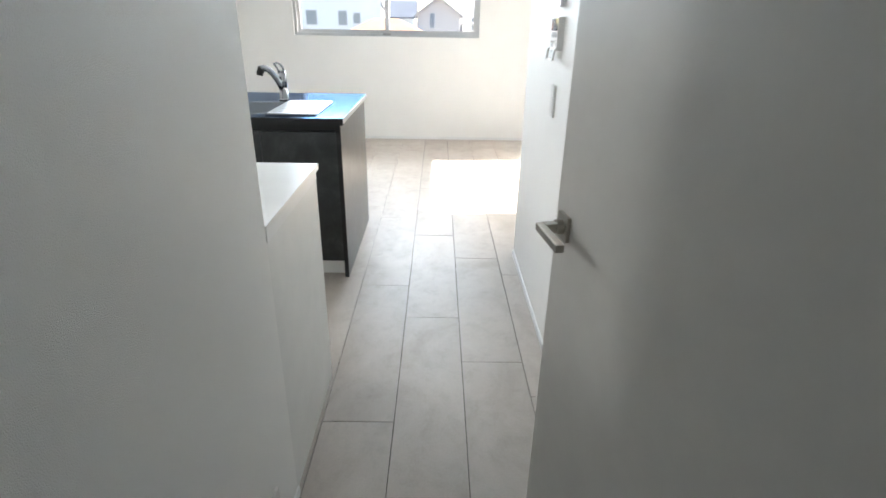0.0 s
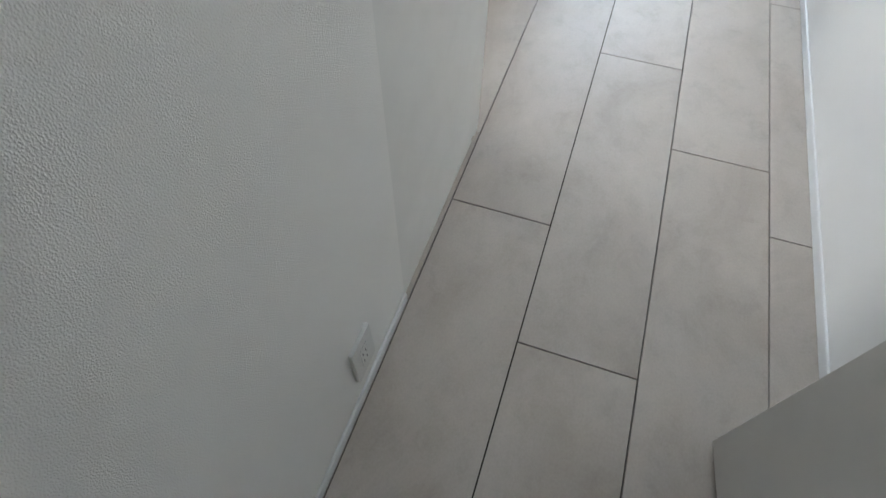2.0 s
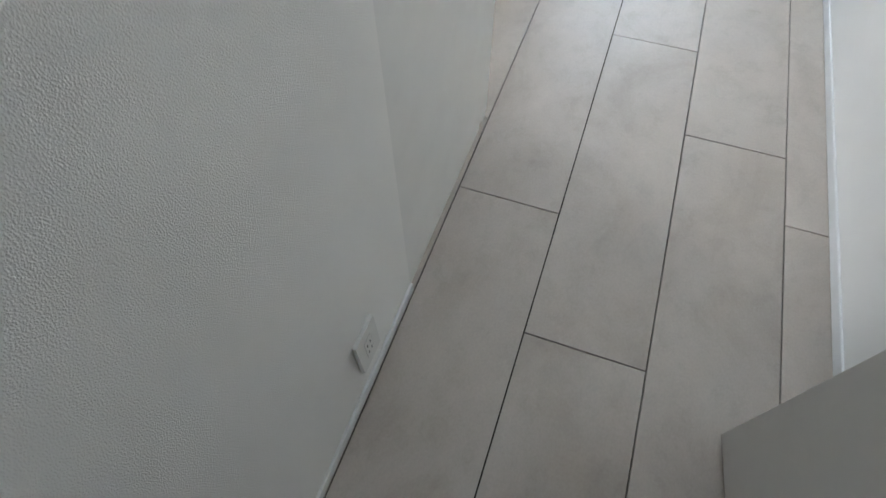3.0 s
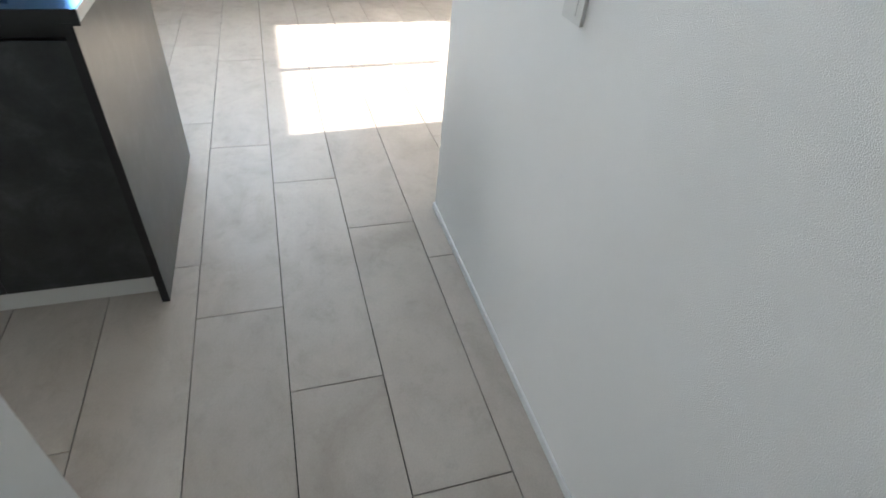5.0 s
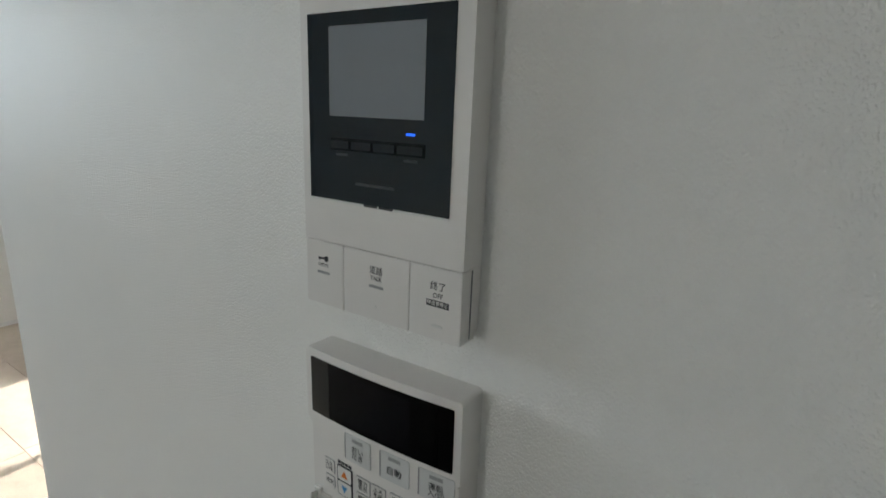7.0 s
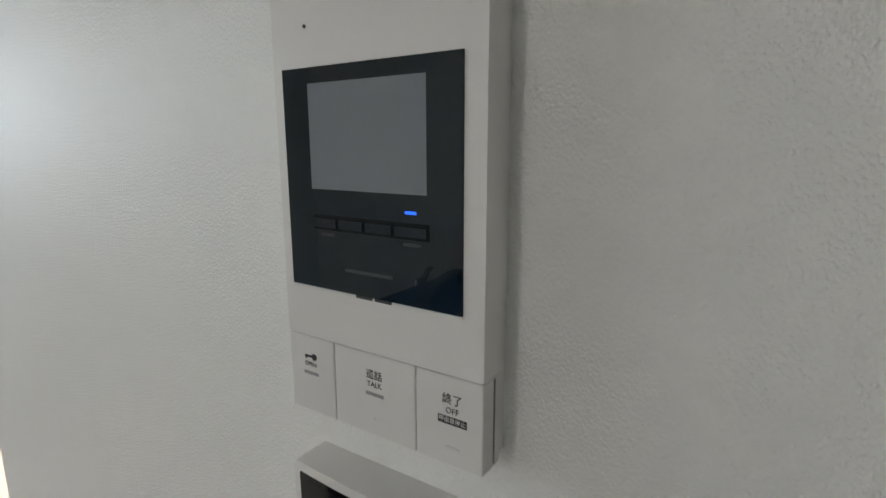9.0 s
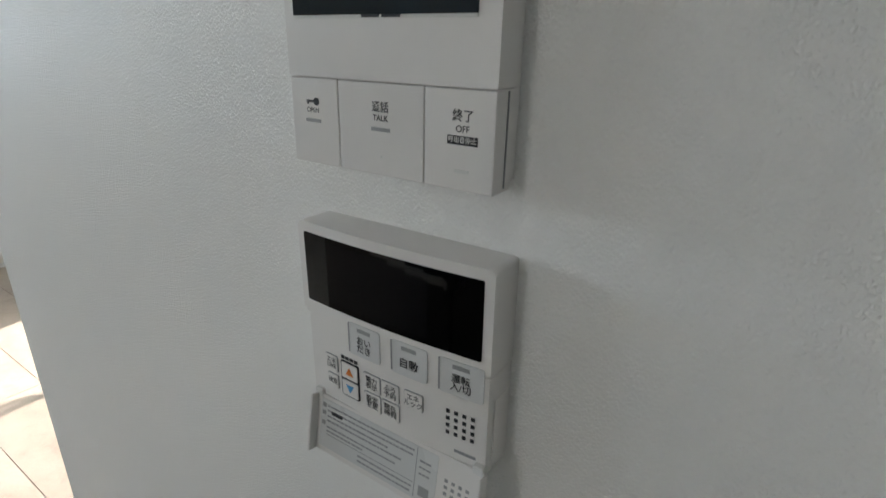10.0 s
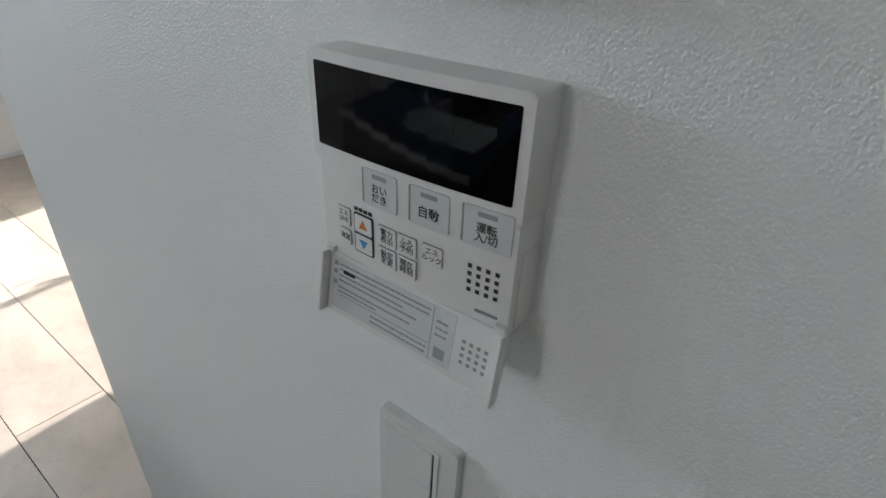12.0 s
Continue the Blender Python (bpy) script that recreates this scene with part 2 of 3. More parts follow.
structure("wall_corridor_right", boxes((RIGHT, RIGHT + T, SOUTH, 1.481, -0.02, CEIL), bevel=0.002), WALLPAPER, "white embossed wallpaper on the corridor wall with switches")
structure("wall_living_south", boxes((RIGHT + T, EAST, 1.361, 1.481, -0.02, CEIL)), WALLPAPER, "plain white papered wall behind the corridor")
structure("wall_corridor_left", boxes((LEFT - T, LEFT, SOUTH, -0.309, -0.02, CEIL), bevel=0.002), WALLPAPER, "white embossed wallpaper beside the kitchen cupboard")
structure("wall_kitchen_back", boxes((WEST, LEFT - T, -0.432, -0.309, -0.02, CEIL)), WALLPAPER, "plain white papered wall behind the cupboard")
VY0, VY1, VZ0, VZ1 = 1.20, 1.76, 1.22, 2.12
structure("wall_west", boxes((WEST - T, WEST, -0.432, VY0, -0.02, CEIL), (WEST - T, WEST, VY1, NORTH + T, -0.02, CEIL), (WEST - T, WEST, VY0, VY1, VZ1, CEIL), (WEST - T, WEST, VY0, VY1, -0.02, VZ0)), WALLPAPER, "plain white papered wall with a kitchen window")
WX0, WX1, WZ0, WZ1 = -1.695, 0.331, 1.120, 2.06
structure("wall_north", boxes((WEST, WX0, NORTH, NORTH + T, -0.02, CEIL), (WX1, EAST, NORTH, NORTH + T, -0.02, CEIL),
                              (WX0, WX1, NORTH, NORTH + T, -0.02, WZ0), (WX0, WX1, NORTH, NORTH + T, WZ1, CEIL)), WALLPAPER, "white papered wall under a wide sliding window")
EY0, EY1, EZ0, EZ1 = 2.28, 4.01, 1.135, 2.225
structure("wall_east", boxes((EAST, EAST + T, 1.361, EY0, -0.02, CEIL), (EAST, EAST + T, EY1, NORTH + T, -0.02, CEIL),
                             (EAST, EAST + T, EY0, EY1, -0.02, EZ0), (EAST, EAST + T, EY0, EY1, EZ1, CEIL)), WALLPAPER, "white papered wall with a sunlit window")
DX1, DY0, DY1 = 0.275, -1.335, -1.215
structure("wall_doorway", boxes((DX1, RIGHT, DY0, DY1, -0.02, CEIL), (LEFT, DX1, DY0, DY1, 2.06, CEIL)), WALLPAPER, "white papered wall round the doorway")
structure("wall_south", boxes((LEFT - T, RIGHT + T, SOUTH - T, SOUTH, -0.02, CEIL)), WALLPAPER, "plain white papered wall closing the corridor")
structure("ceiling", boxes((WEST - T, EAST + T, SOUTH - T, NORTH + T, CEIL, CEIL + 0.15)), CEILING_PAPER, "plain white papered ceiling", "ceiling")
floor = structure("floor", boxes((WEST - T, EAST + T, -0.432, NORTH + T, -0.20, -0.009), (LEFT - T, RIGHT + T, SOUTH - T, -0.432, -0.20, -0.009)), JOINT, "beige-grey stone-look plank floor with dark joints", "floor")


def baseboard(name, x0, x1, y0, y1, label):
    structure(name, boxes((x0, x1, y0, y1, 0.0, 0.030), bevel=0.0025, seg=2), WHITE_TRIM, label, "baseboard")


baseboard("baseboard_right", RIGHT - 0.007, RIGHT, DY1, 1.488, "thin white baseboard along the corridor wall")
baseboard("baseboard_end", RIGHT - 0.007, EAST, 1.481, 1.488, "thin white baseboard round the wall's end")
baseboard("baseboard_left", LEFT, LEFT + 0.007, DY1, -0.309, "thin white baseboard below the socket")
baseboard("baseboard_north", WEST, EAST, NORTH - 0.007, NORTH, "thin white baseboard under the window wall")
baseboard("baseboard_east", EAST - 0.007, EAST, 1.49, NORTH - 0.008, "thin white baseboard under the sunlit window")


def sliding_window(name, m, w, h, label):
    """A two-sash aluminium window in an opening w by h, its frame u,v from the lower left corner, n towards the room."""
    win = thing(name, m, label, "window", "", "structure")
    f, s, lap = 0.030, 0.036, 0.022
    part("window_frame", boxes((0, w, 0, f, -0.09, -0.012), (0, w, h - f, h, -0.09, -0.012), (0, f, f, h - f, -0.09, -0.012), (w - f, w, f, h - f, -0.09, -0.012), bevel=0.002), ALUMINIUM, win)
    for i, (a, b, n0) in enumerate(((f, w / 2 + lap, -0.082), (w / 2 - lap, w - f, -0.048))):
        sash = part("sash", boxes((a, b, f, f + s, n0, n0 + 0.03), (a, b, h - f - s, h - f, n0, n0 + 0.03), (a, a + s, f + s, h - f - s, n0, n0 + 0.03), (b - s, b, f + s, h - f - s, n0, n0 + 0.03), bevel=0.0015), ALUMINIUM, win)
        pane = part("pane", boxes((a + s, b - s, f + s, h - f - s, n0 + 0.012, n0 + 0.017)), GLASS, sash)
        pane.visible_shadow = False
    lock = part("lock", boxes((w / 2 - 0.014, w / 2 + 0.014, h * 0.24, h * 0.24 + 0.07, -0.018, 0.0), bevel=0.003), ALUMINIUM, win, "small crescent lock")
    bm = bmesh.new()
    tube(bm, [(w / 2 - 0.004, h * 0.24 + 0.02, -0.002), (w / 2 - 0.026, h * 0.24 + 0.05, 0.006), (w / 2 - 0.044, h * 0.24 + 0.09, 0.008), (w / 2 - 0.050, h * 0.24 + 0.13, 0.008)], [0.010, 0.014, 0.015, 0.012], 8)
    part("lock_lever", bm, ALUMINIUM, lock)
    part("stop", boxes((w / 2 - 0.045, w / 2 + 0.04, 0.012, 0.034, -0.014, -0.002), bevel=0.003), PLASTIC_GREY, win, "grey stop block on the lower rail")
    part("window_sill", boxes((-0.004, w + 0.004, -0.016, 0.0, -0.03, 0.006), bevel=0.003), WHITE_TRIM, win)
    return win


sliding_window("window_1", facing((WX0, NORTH + 0.02, WZ0), (1, 0, 0), (0, -1, 0)), WX1 - WX0, WZ1 - WZ0, "wide silver aluminium sliding window over the white wall")
sliding_window("window_2", facing((EAST + 0.02, EY1, EZ0), (0, -1, 0), (-1, 0, 0)), EY1 - EY0, EZ1 - EZ0, "silver aluminium sliding window that lets the sun in")



def fly_screen():
    """A fine net in a slim frame outside one half of the sunlit window."""
    w, h, f = EY1 - EY0, EZ1 - EZ0, 0.030
    a, b, n0 = w / 2 - 0.012, w - f, -0.105
    net = thing("fly_screen", facing((EAST + 0.02, EY1, EZ0), (0, -1, 0), (-1, 0, 0)), "fine grey fly screen outside the sunlit sliding window", "fly screen")
    part("screen_frame", boxes((a, b, f, f + 0.018, n0, n0 + 0.014), (a, b, h - f - 0.018, h - f, n0, n0 + 0.014), (a, a + 0.018, f + 0.018, h - f - 0.018, n0, n0 + 0.014), (b - 0.018, b, f + 0.018, h - f - 0.018, n0, n0 + 0.014)), ALUMINIUM, net)
    part("net", boxes((a + 0.018, b - 0.018, f + 0.018, h - f - 0.018, n0 + 0.006, n0 + 0.007)), NET, net)


fly_screen()


def slit_window(name, m, w, h, label):
    """A narrow fixed window."""
    win = thing(name, m, label, "window", "", "structure")
    f = 0.035
    part("window_frame", boxes((0, w, 0, f, -0.09, -0.012), (0, w, h - f, h, -0.09, -0.012), (0, f, f, h - f, -0.09, -0.012), (w - f, w, f, h - f, -0.09, -0.012), bevel=0.002), ALUMINIUM, win)
    part("pane", boxes((f, w - f, f, h - f, -0.055, -0.050)), GLASS, win).visible_shadow = False


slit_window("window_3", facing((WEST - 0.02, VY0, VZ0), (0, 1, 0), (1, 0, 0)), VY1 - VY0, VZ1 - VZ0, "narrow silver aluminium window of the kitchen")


# ---- door ----
def door_leaf():
    """The open leaf: u from the free edge to the hinge, v up, n towards the corridor."""
    free, d = Vector((0.148, -0.407, 0.010)), Vector((0.137, -0.9906, 0))
    w, h, th = 0.80, 2.03, 0.036
    door = thing("door_1", facing(free, d, (-0.9906, -0.137, 0)), "open pale grey flush door with a nickel lever", "door", "", "structure")
    part("leaf", boxes((0, w, 0, h, -th, 0), bevel=0.0015), DOOR_SHEET, door)
    hz = 0.925
    hd = part("door_handle", rounded(bmesh.new(), 0.029, 0.083, hz - 0.027, hz + 0.027, 0, 0.008, 0.002, 0.0012), NICKEL, door, "square satin nickel lever handle")
    part("collar", tube(bmesh.new(), [(0.056, hz, 0.006), (0.056, hz, 0.022)], 0.016, 20), NICKEL, hd)
    part("lever", boxes((0.046, 0.068, hz - 0.010, hz + 0.010, 0.02, 0.048), (0.046, 0.170, hz - 0.0085, hz + 0.0085, 0.044, 0.062), bevel=0.0025, seg=2), NICKEL, hd)
    part("latch_plate", boxes((-0.0012, 0.0006, hz - 0.075, hz + 0.075, -0.029, -0.007), bevel=0.0004), NICKEL, door)
    for z in (0.2, 1.0, 1.8):
        part("hinge", tube(bmesh.new(), [(w + 0.008, z, 0.004), (w + 0.008, z + 0.1, 0.004)], 0.006, 10), NICKEL, door)


door_leaf()


# ---- kitchen island ----
TOP = 0.866


def kitchen_island():
    xp, y0, y1 = -0.613, 1.143, 2.045
    xl = -2.95
    run = thing("end_panel", pose(-0.6025, 1.61, 0), "charcoal concrete-look end panel closing the kitchen island", "panel")
    part("board", boxes((-0.011, 0.010, y0 - 1.61, y1 - 1.61, 0, TOP - 0.028), bevel=0.001), CHARCOAL, run)
    part("edge_band", boxes((-0.0115, 0.0105, y0 - 1.61 - 0.0015, y0 - 1.61 + 0.0006, 0, TOP - 0.028)), BLACK_GAP, run, "black front edge band")
    # cabinet units
    edges = (xp, -0.999, -1.396, -2.012, -2.48, xl)
    for i, (b, a) in enumerate(zip(edges, edges[1:])):
        cx, cy = (a + b) / 2, 1.62
        unit = thing("base_cabinet", pose(cx, cy, 0), "charcoal kitchen base cabinet with a white plinth", "cabinet", "island cabinets")
        hw = (b - a) / 2
        part("body", boxes((-hw + 0.001, hw - 0.001, 1.190 - cy, y1 - 0.02 - cy, 0.088, TOP - 0.22)), CHARCOAL, unit)
        part("plinth", boxes((-hw, hw, 1.197 - cy, 1.212 - cy, 0, 0.088)), WHITE_BOARD, unit, "white plinth board")
        zs = ((0.090, 0.795),) if i != 2 else ((0.090, 0.33), (0.335, 0.57), (0.575, 0.795))
        for z0, z1 in zs:
            part("door", boxes((-hw + 0.0015, hw - 0.0015, 1.162 - cy, 1.181 - cy, z0, z1), bevel=0.001), CHARCOAL, unit)
        part("finger_rail", boxes((-hw, hw, 1.182 - cy, 1.190 - cy, 0.79, TOP - 0.026)), BLACK_GAP, unit, "black recessed finger rail")
    back = thing("back_panel", pose(-1.8, y1, 0), "charcoal back panel of the kitchen island", "panel")
    part("board", boxes((xl + 1.8, xp + 1.8, -0.019, 0, 0, TOP - 0.028)), CHARCOAL, back)
    # worktop with the sink's cut-out
    top = thing("worktop", pose(-1.78, 1.62, TOP), "dark reflective stainless worktop on the kitchen island", "worktop")
    sx0, sx1, sy0, sy1 = -1.62, -0.79, 1.250, 1.650
    o = Vector((1.78, -1.62))
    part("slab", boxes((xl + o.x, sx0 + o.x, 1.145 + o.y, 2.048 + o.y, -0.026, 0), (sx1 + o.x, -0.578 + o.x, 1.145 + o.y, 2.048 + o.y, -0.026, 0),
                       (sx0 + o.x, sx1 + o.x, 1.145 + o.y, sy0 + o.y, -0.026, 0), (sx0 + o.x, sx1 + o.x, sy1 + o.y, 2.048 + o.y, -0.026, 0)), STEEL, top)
    # Black colour stands for the cabinets' dark reflection in the steel edge.
    part("front_edge", boxes((xl + o.x, -0.577 + o.x, 1.1425 + o.y, 1.145 + o.y, -0.034, -0.001)), BLACK_GAP, top, "steel front edge, blackened for the dark cabinets it mirrors")
    part("side_edge", boxes((-0.578 + o.x, -0.5755 + o.x, 1.145 + o.y, 2.048 + o.y, -0.026, -0.001)), ALUMINIUM, top, "pale metal end edge")
    sink = thing("kitchen_sink", pose(-1.205, 1.450, TOP), "stainless steel sink set into the worktop", "sink")
    hx, hy, d, w = (sx1 - sx0) / 2, (sy1 - sy0) / 2, 0.19, 0.006
    part("basin", boxes((-hx, hx, -hy, hy, -d - w, -d), (-hx, -hx + w, -hy, hy, -d, 0.001), (hx - w, hx, -hy, hy, -d, 0.001), (-hx, hx, -hy, -hy + w, -d, 0.001), (-hx, hx, hy - w, hy, -d, 0.001), bevel=0.002), SINK_STEEL, sink)
    part("drain", tube(bmesh.new(), [(-0.1, 0.05, -d), (-0.1, 0.05, -d + 0.006)], 0.055, 24), CHROME, sink)
    # drainer plate
    plate = thing("drainer_plate", pose(-0.848, 1.450, TOP), "silver drainer plate with rounded corners across the sink", "drainer")
    bm = rounded(bmesh.new(), -0.128, 0.128, -0.235, 0.235, 0.001, 0.006, 0.03, 0.0015)
    part("plate", bm, PLATE_STEEL, plate)
    for i in range(8):
        for j in range(4):
            u, v = -0.075 + 0.05 * j, -0.16 + 0.045 * i
            part("slot", rounded(bmesh.new(), u - 0.014, u + 0.014, v - 0.0035, v + 0.0035, 0.006, 0.0064, 0.003), PLASTIC_GREY, plate)
    part("rim", boxes((-0.128, 0.128, -0.237, -0.234, 0.001, 0.009), bevel=0.001), PLASTIC_GREY, plate)


kitchen_island()


def faucet():
    f = thing("faucet", pose(-1.012, 1.712, TOP), "chrome single-lever kitchen faucet beside the sink", "faucet")
    part("base", tube(bmesh.new(), [(0, 0, 0), (0, 0, 0.012), (0, 0, 0.014), (0, 0, 0.075)], [0.030, 0.030, 0.025, 0.024], 20), CHROME, f, smooth=True)
    pts = [(0, 0, 0.06), (-0.012, -0.02, 0.10), (-0.032, -0.05, 0.148), (-0.052, -0.078, 0.178), (-0.070, -0.10, 0.188), (-0.085, -0.12, 0.183)]
    sp = part("spout", tube(bmesh.new(), pts, [0.020, 0.018, 0.0165, 0.016, 0.017, 0.018], 18), CHROME, f, smooth=True)
    part("spray_head", tube(bmesh.new(), [(-0.078, -0.110, 0.190), (-0.086, -0.121, 0.163), (-0.088, -0.123, 0.150)], [0.018, 0.019, 0.016], 18), BLACK_GAP, sp, "dark spray head", smooth=True)
    part("lever_body", tube(bmesh.new(), [(0, 0, 0.07), (0.0, 0.005, 0.12), (-0.004, 0.01, 0.165)], [0.024, 0.023, 0.020], 18), CHROME, f, smooth=True)
    loop = [(-0.016, 0.0, 0.150), (-0.022, -0.008, 0.182), (-0.034, -0.022, 0.206), (-0.018, -0.026, 0.211), (0.002, -0.022, 0.203), (0.012, -0.008, 0.180), (0.012, 0.0, 0.150)]
    part("lever", tube(bmesh.new(), loop, 0.0055, 10), CHROME, f, "open loop lever", smooth=True)


faucet()


# ---- cupboard ----
def cupboard():
    """The white back cupboard whose end stands at the corridor."""
    cy = -0.02
    xl = -2.6
    end = thing("cupboard_end_panel", pose(-0.535, cy, 0), "white end panel of the low kitchen cupboard", "panel")
    bm = boxes((-0.009, 0.009, -0.309 + 0.018, 0.270 - cy, 0.012, 0.823), bevel=0.001)
    box(bm, -0.009, 0.009, -0.291, 0.225, 0.0, 0.012)
    part("board", bm, WHITE_BOARD, end)
    part("foot", boxes((-0.009, 0.010, 0.262 - cy - 0.03, 0.262 - cy - 0.001, 0.0, 0.012), bevel=0.001), PLASTIC, end)
    n = 3
    w = (-0.544 - xl) / n
    for i in range(n):
        b = -0.544 - i * w
        unit = thing("low_cupboard", pose(b - w / 2, cy, 0), "white low kitchen cupboard under a white top", "cabinet", "cupboard units")
        part("body", boxes((-w / 2, w / 2, -0.288, 0.240, 0.08, 0.82)), WHITE_BOARD, unit)
        part("plinth", boxes((-w / 2, w / 2, 0.18, 0.2, 0.0, 0.08)), WHITE_BOARD, unit)
        part("finger_rail", boxes((-w / 2, w / 2, 0.240, 0.248, 0.79, 0.842)), BLACK_GAP, unit, "black recessed finger rail")
        for k in (-1, 1):
            a0, a1 = sorted((k * 0.0015, k * (w / 2 - 0.0015)))
            part("door", boxes((a0, a1, 0.270, 0.289, 0.09, 0.820), bevel=0.001), WHITE_BOARD, unit)
    top = thing("white_countertop", pose((xl - 0.519) / 2, cy, 0.823), "white counter top of the low kitchen cupboard", "worktop")
    hw = (-0.519 - xl) / 2
    part("slab", boxes((-hw, hw, -0.288, 0.308, 0.021, 0.043), bevel=0.0015, seg=2), WHITE_TOP, top)
    part("filler", boxes((-hw, hw - 0.019, -0.285, 0.250, 0.0, 0.021)), BLACK_GAP, top)
    part("side_filler", boxes((hw - 0.019, hw - 0.0015, -0.285, 0.270, -0.002, 0.021)), WHITE_TOP, top)


cupboard()


# ---- wall fittings ----
def socket(m, label):
    s = thing("wall_socket", m, label, "socket", "wall sockets")
    part("plate", rounded(bmesh.new(), -0.035, 0.035, -0.06, 0.06, 0, 0.008, 0.003, 0.0012), PLASTIC, s)
    part("rim", boxes((-0.0128, 0.0128, -0.0308, 0.0308, 0.0079, 0.0083)), PLASTIC_GREY, s)
    insert = part("insert", rounded(bmesh.new(), -0.012, 0.012, -0.030, 0.030, 0.008, 0.0088, 0.001), PLASTIC, s)
    for v in (-0.016, 0.010):
        for u in (-0.0055, 0.0055):
            part("slot", boxes((u - 0.0012, u + 0.0012, v - 0.004, v + 0.004, 0.0086, 0.0093)), INK, insert)
    return s


socket(facing((LEFT, -0.511, 0.150), (0, 1, 0), (1, 0, 0)), "white double wall socket low above the baseboard")
socket(facing((1.325, NORTH, 0.135), (1, 0, 0), (0, -1, 0)), "white wall socket just above the far baseboard")


def light_switch():
    s = thing("light_switch", facing((RIGHT, 0.739, 1.0232), (0, -1, 0), (-1, 0, 0), 1.04), "white wide rocker light switch on textured wallpaper", "switch")
    part("plate", rounded(bmesh.new(), -0.035, 0.035, -0.06, 0.06, 0, 0.0075, 0.0025, 0.001), PLASTIC, s)
    part("surround", boxes((-0.0270, 0.0160, -0.0470, 0.0470, 0.0074, 0.0078)), INK, s, "thin dark gap round the rockers")
    part("inner_frame", boxes((-0.0305, 0.0200, 0.0476, 0.0508, 0.0074, 0.0083), (-0.0305, 0.0200, -0.0508, -0.0476, 0.0074, 0.0083), (-0.0305, -0.0276, -0.0476, 0.0476, 0.0074, 0.0083), (0.0161, 0.0200, -0.0476, 0.0476, 0.0074, 0.0083), bevel=0.0003), PLASTIC, s)
    for v0, v1 in ((0.0092, 0.0474), (-0.0474, 0.0090)):
        bm = boxes((-0.0274, 0.0147, v0, v1, 0.0075, 0.0088), bevel=0.0004)
        part("rocker", bm, PLASTIC, s)


light_switch()


def water_remote():
    """The bath and water heater control, with its lower lid folded down."""
    yc, z0 = 0.7005, 1.205
    r = thing("water_heater_remote", facing((RIGHT, 0.7396, 1.2058), (0, -0.9999, 0.012), (-1, 0, 0), 1.094), "white water heater control with black display and open flap", "control panel")

    def uv(y, z):
        return yc - y, z - z0

    def bow(bm, cuts=0):
        """Bends the front of a piece into the casing's shallow curve."""
        for i in range(cuts):
            at = -0.054 + 0.108 * (i + 0.5) / cuts
            bmesh.ops.bisect_plane(bm, geom=bm.verts[:] + bm.edges[:] + bm.faces[:], plane_co=(at, 0, 0), plane_no=(1, 0, 0))
        for v in bm.verts:
            if v.co.z > 0.015:
                v.co.z += 0.0030 * (1 - (v.co.x / 0.0625) ** 2)
        return bm

    part("body", bow(rounded(bmesh.new(), -0.0605, 0.0628, 0.0655, 0.1200, 0.0, 0.0215, 0.0025, 0.0018), 10), PLASTIC_WARM, r)
    part("lower_body", bow(rounded(bmesh.new(), -0.0560, 0.0623, 0.009, 0.0665, 0.0, 0.0213, 0.002, 0.0008), 10), PLASTIC_WARM, r)
    part("side_rail", boxes((0.0622, 0.0631, 0.012, 0.052, 0.002, 0.016), bevel=0.0004), PLASTIC_WARM, r)
    part("display", bow(rounded(bmesh.new(), -0.0552, 0.0580, 0.0742, 0.1145, 0.0211, 0.0219, 0.001), 10), BLACK_GLOSS, r, "black gloss display, unlit")
    part("lcd", bow(boxes((-0.047, 0.029, 0.0785, 0.1115, 0.02170, 0.02196)), 10), plain("dark_lcd_glass", (0.005, 0.005, 0.006), 0.05, spec=0.5, bump=0), r)
    # three large keys
    for y0, y1, za, zb, text, size in ((0.7265, 0.7045, 1.2565, 1.2755, "おい\nだき", 0.0053), (0.6965, 0.6745, 1.2565, 1.2755, "自動", 0.0063), (0.6675, 0.6435, 1.2565, 1.2755, "運転\n入/切", 0.0051)):
        u0, v0 = uv(y0 - 0.003, za)
        u1, v1 = uv(y1 - 0.003, zb)
        key = part("key", bow(rounded(bmesh.new(), u0, u1, v0, v1, 0.0213, 0.0221, 0.0015, 0.0003)), CLEAR_KEY, r, "pale translucent push key")
        part("key_edge", bow(boxes((u0 - 0.0004, u0 + 0.0005, v0 + 0.001, v1 - 0.0005, 0.0213, 0.0223))), PLASTIC_GREY, key)
        part("lamp", bow(boxes(((u0 + u1) / 2 - 0.0045, (u0 + u1) / 2 + 0.0045, v1 - 0.0042, v1 - 0.0020, 0.0221, 0.0223))), PLASTIC_GREY, key)
        part("lettering", bow(letters(text, size, (u0 + u1) / 2, (v0 + v1) / 2 - 0.0022, 0.0223)), INK, key)
    # small keys under the flap
    small = (
        (0.7475, 0.7375, 1.2385, 1.2490, "エネ\nLIVE", 0.0039), (0.7465, 0.7375, 1.2275, 1.2365, "決定", 0.0040),
        (0.7172, 0.7050, 1.2370, 1.2482, "電力\n表示", 0.0043), (0.7042, 0.6922, 1.2370, 1.2482, "ふろ\n予約", 0.0043),
        (0.7172, 0.7050, 1.2250, 1.2362, "設定\n変更", 0.0043), (0.7042, 0.6922, 1.2250, 1.2362, "現在\n時刻", 0.0043),
        (0.6890, 0.6770, 1.2380, 1.2485, "エネ\nルック", 0.0040),
    )
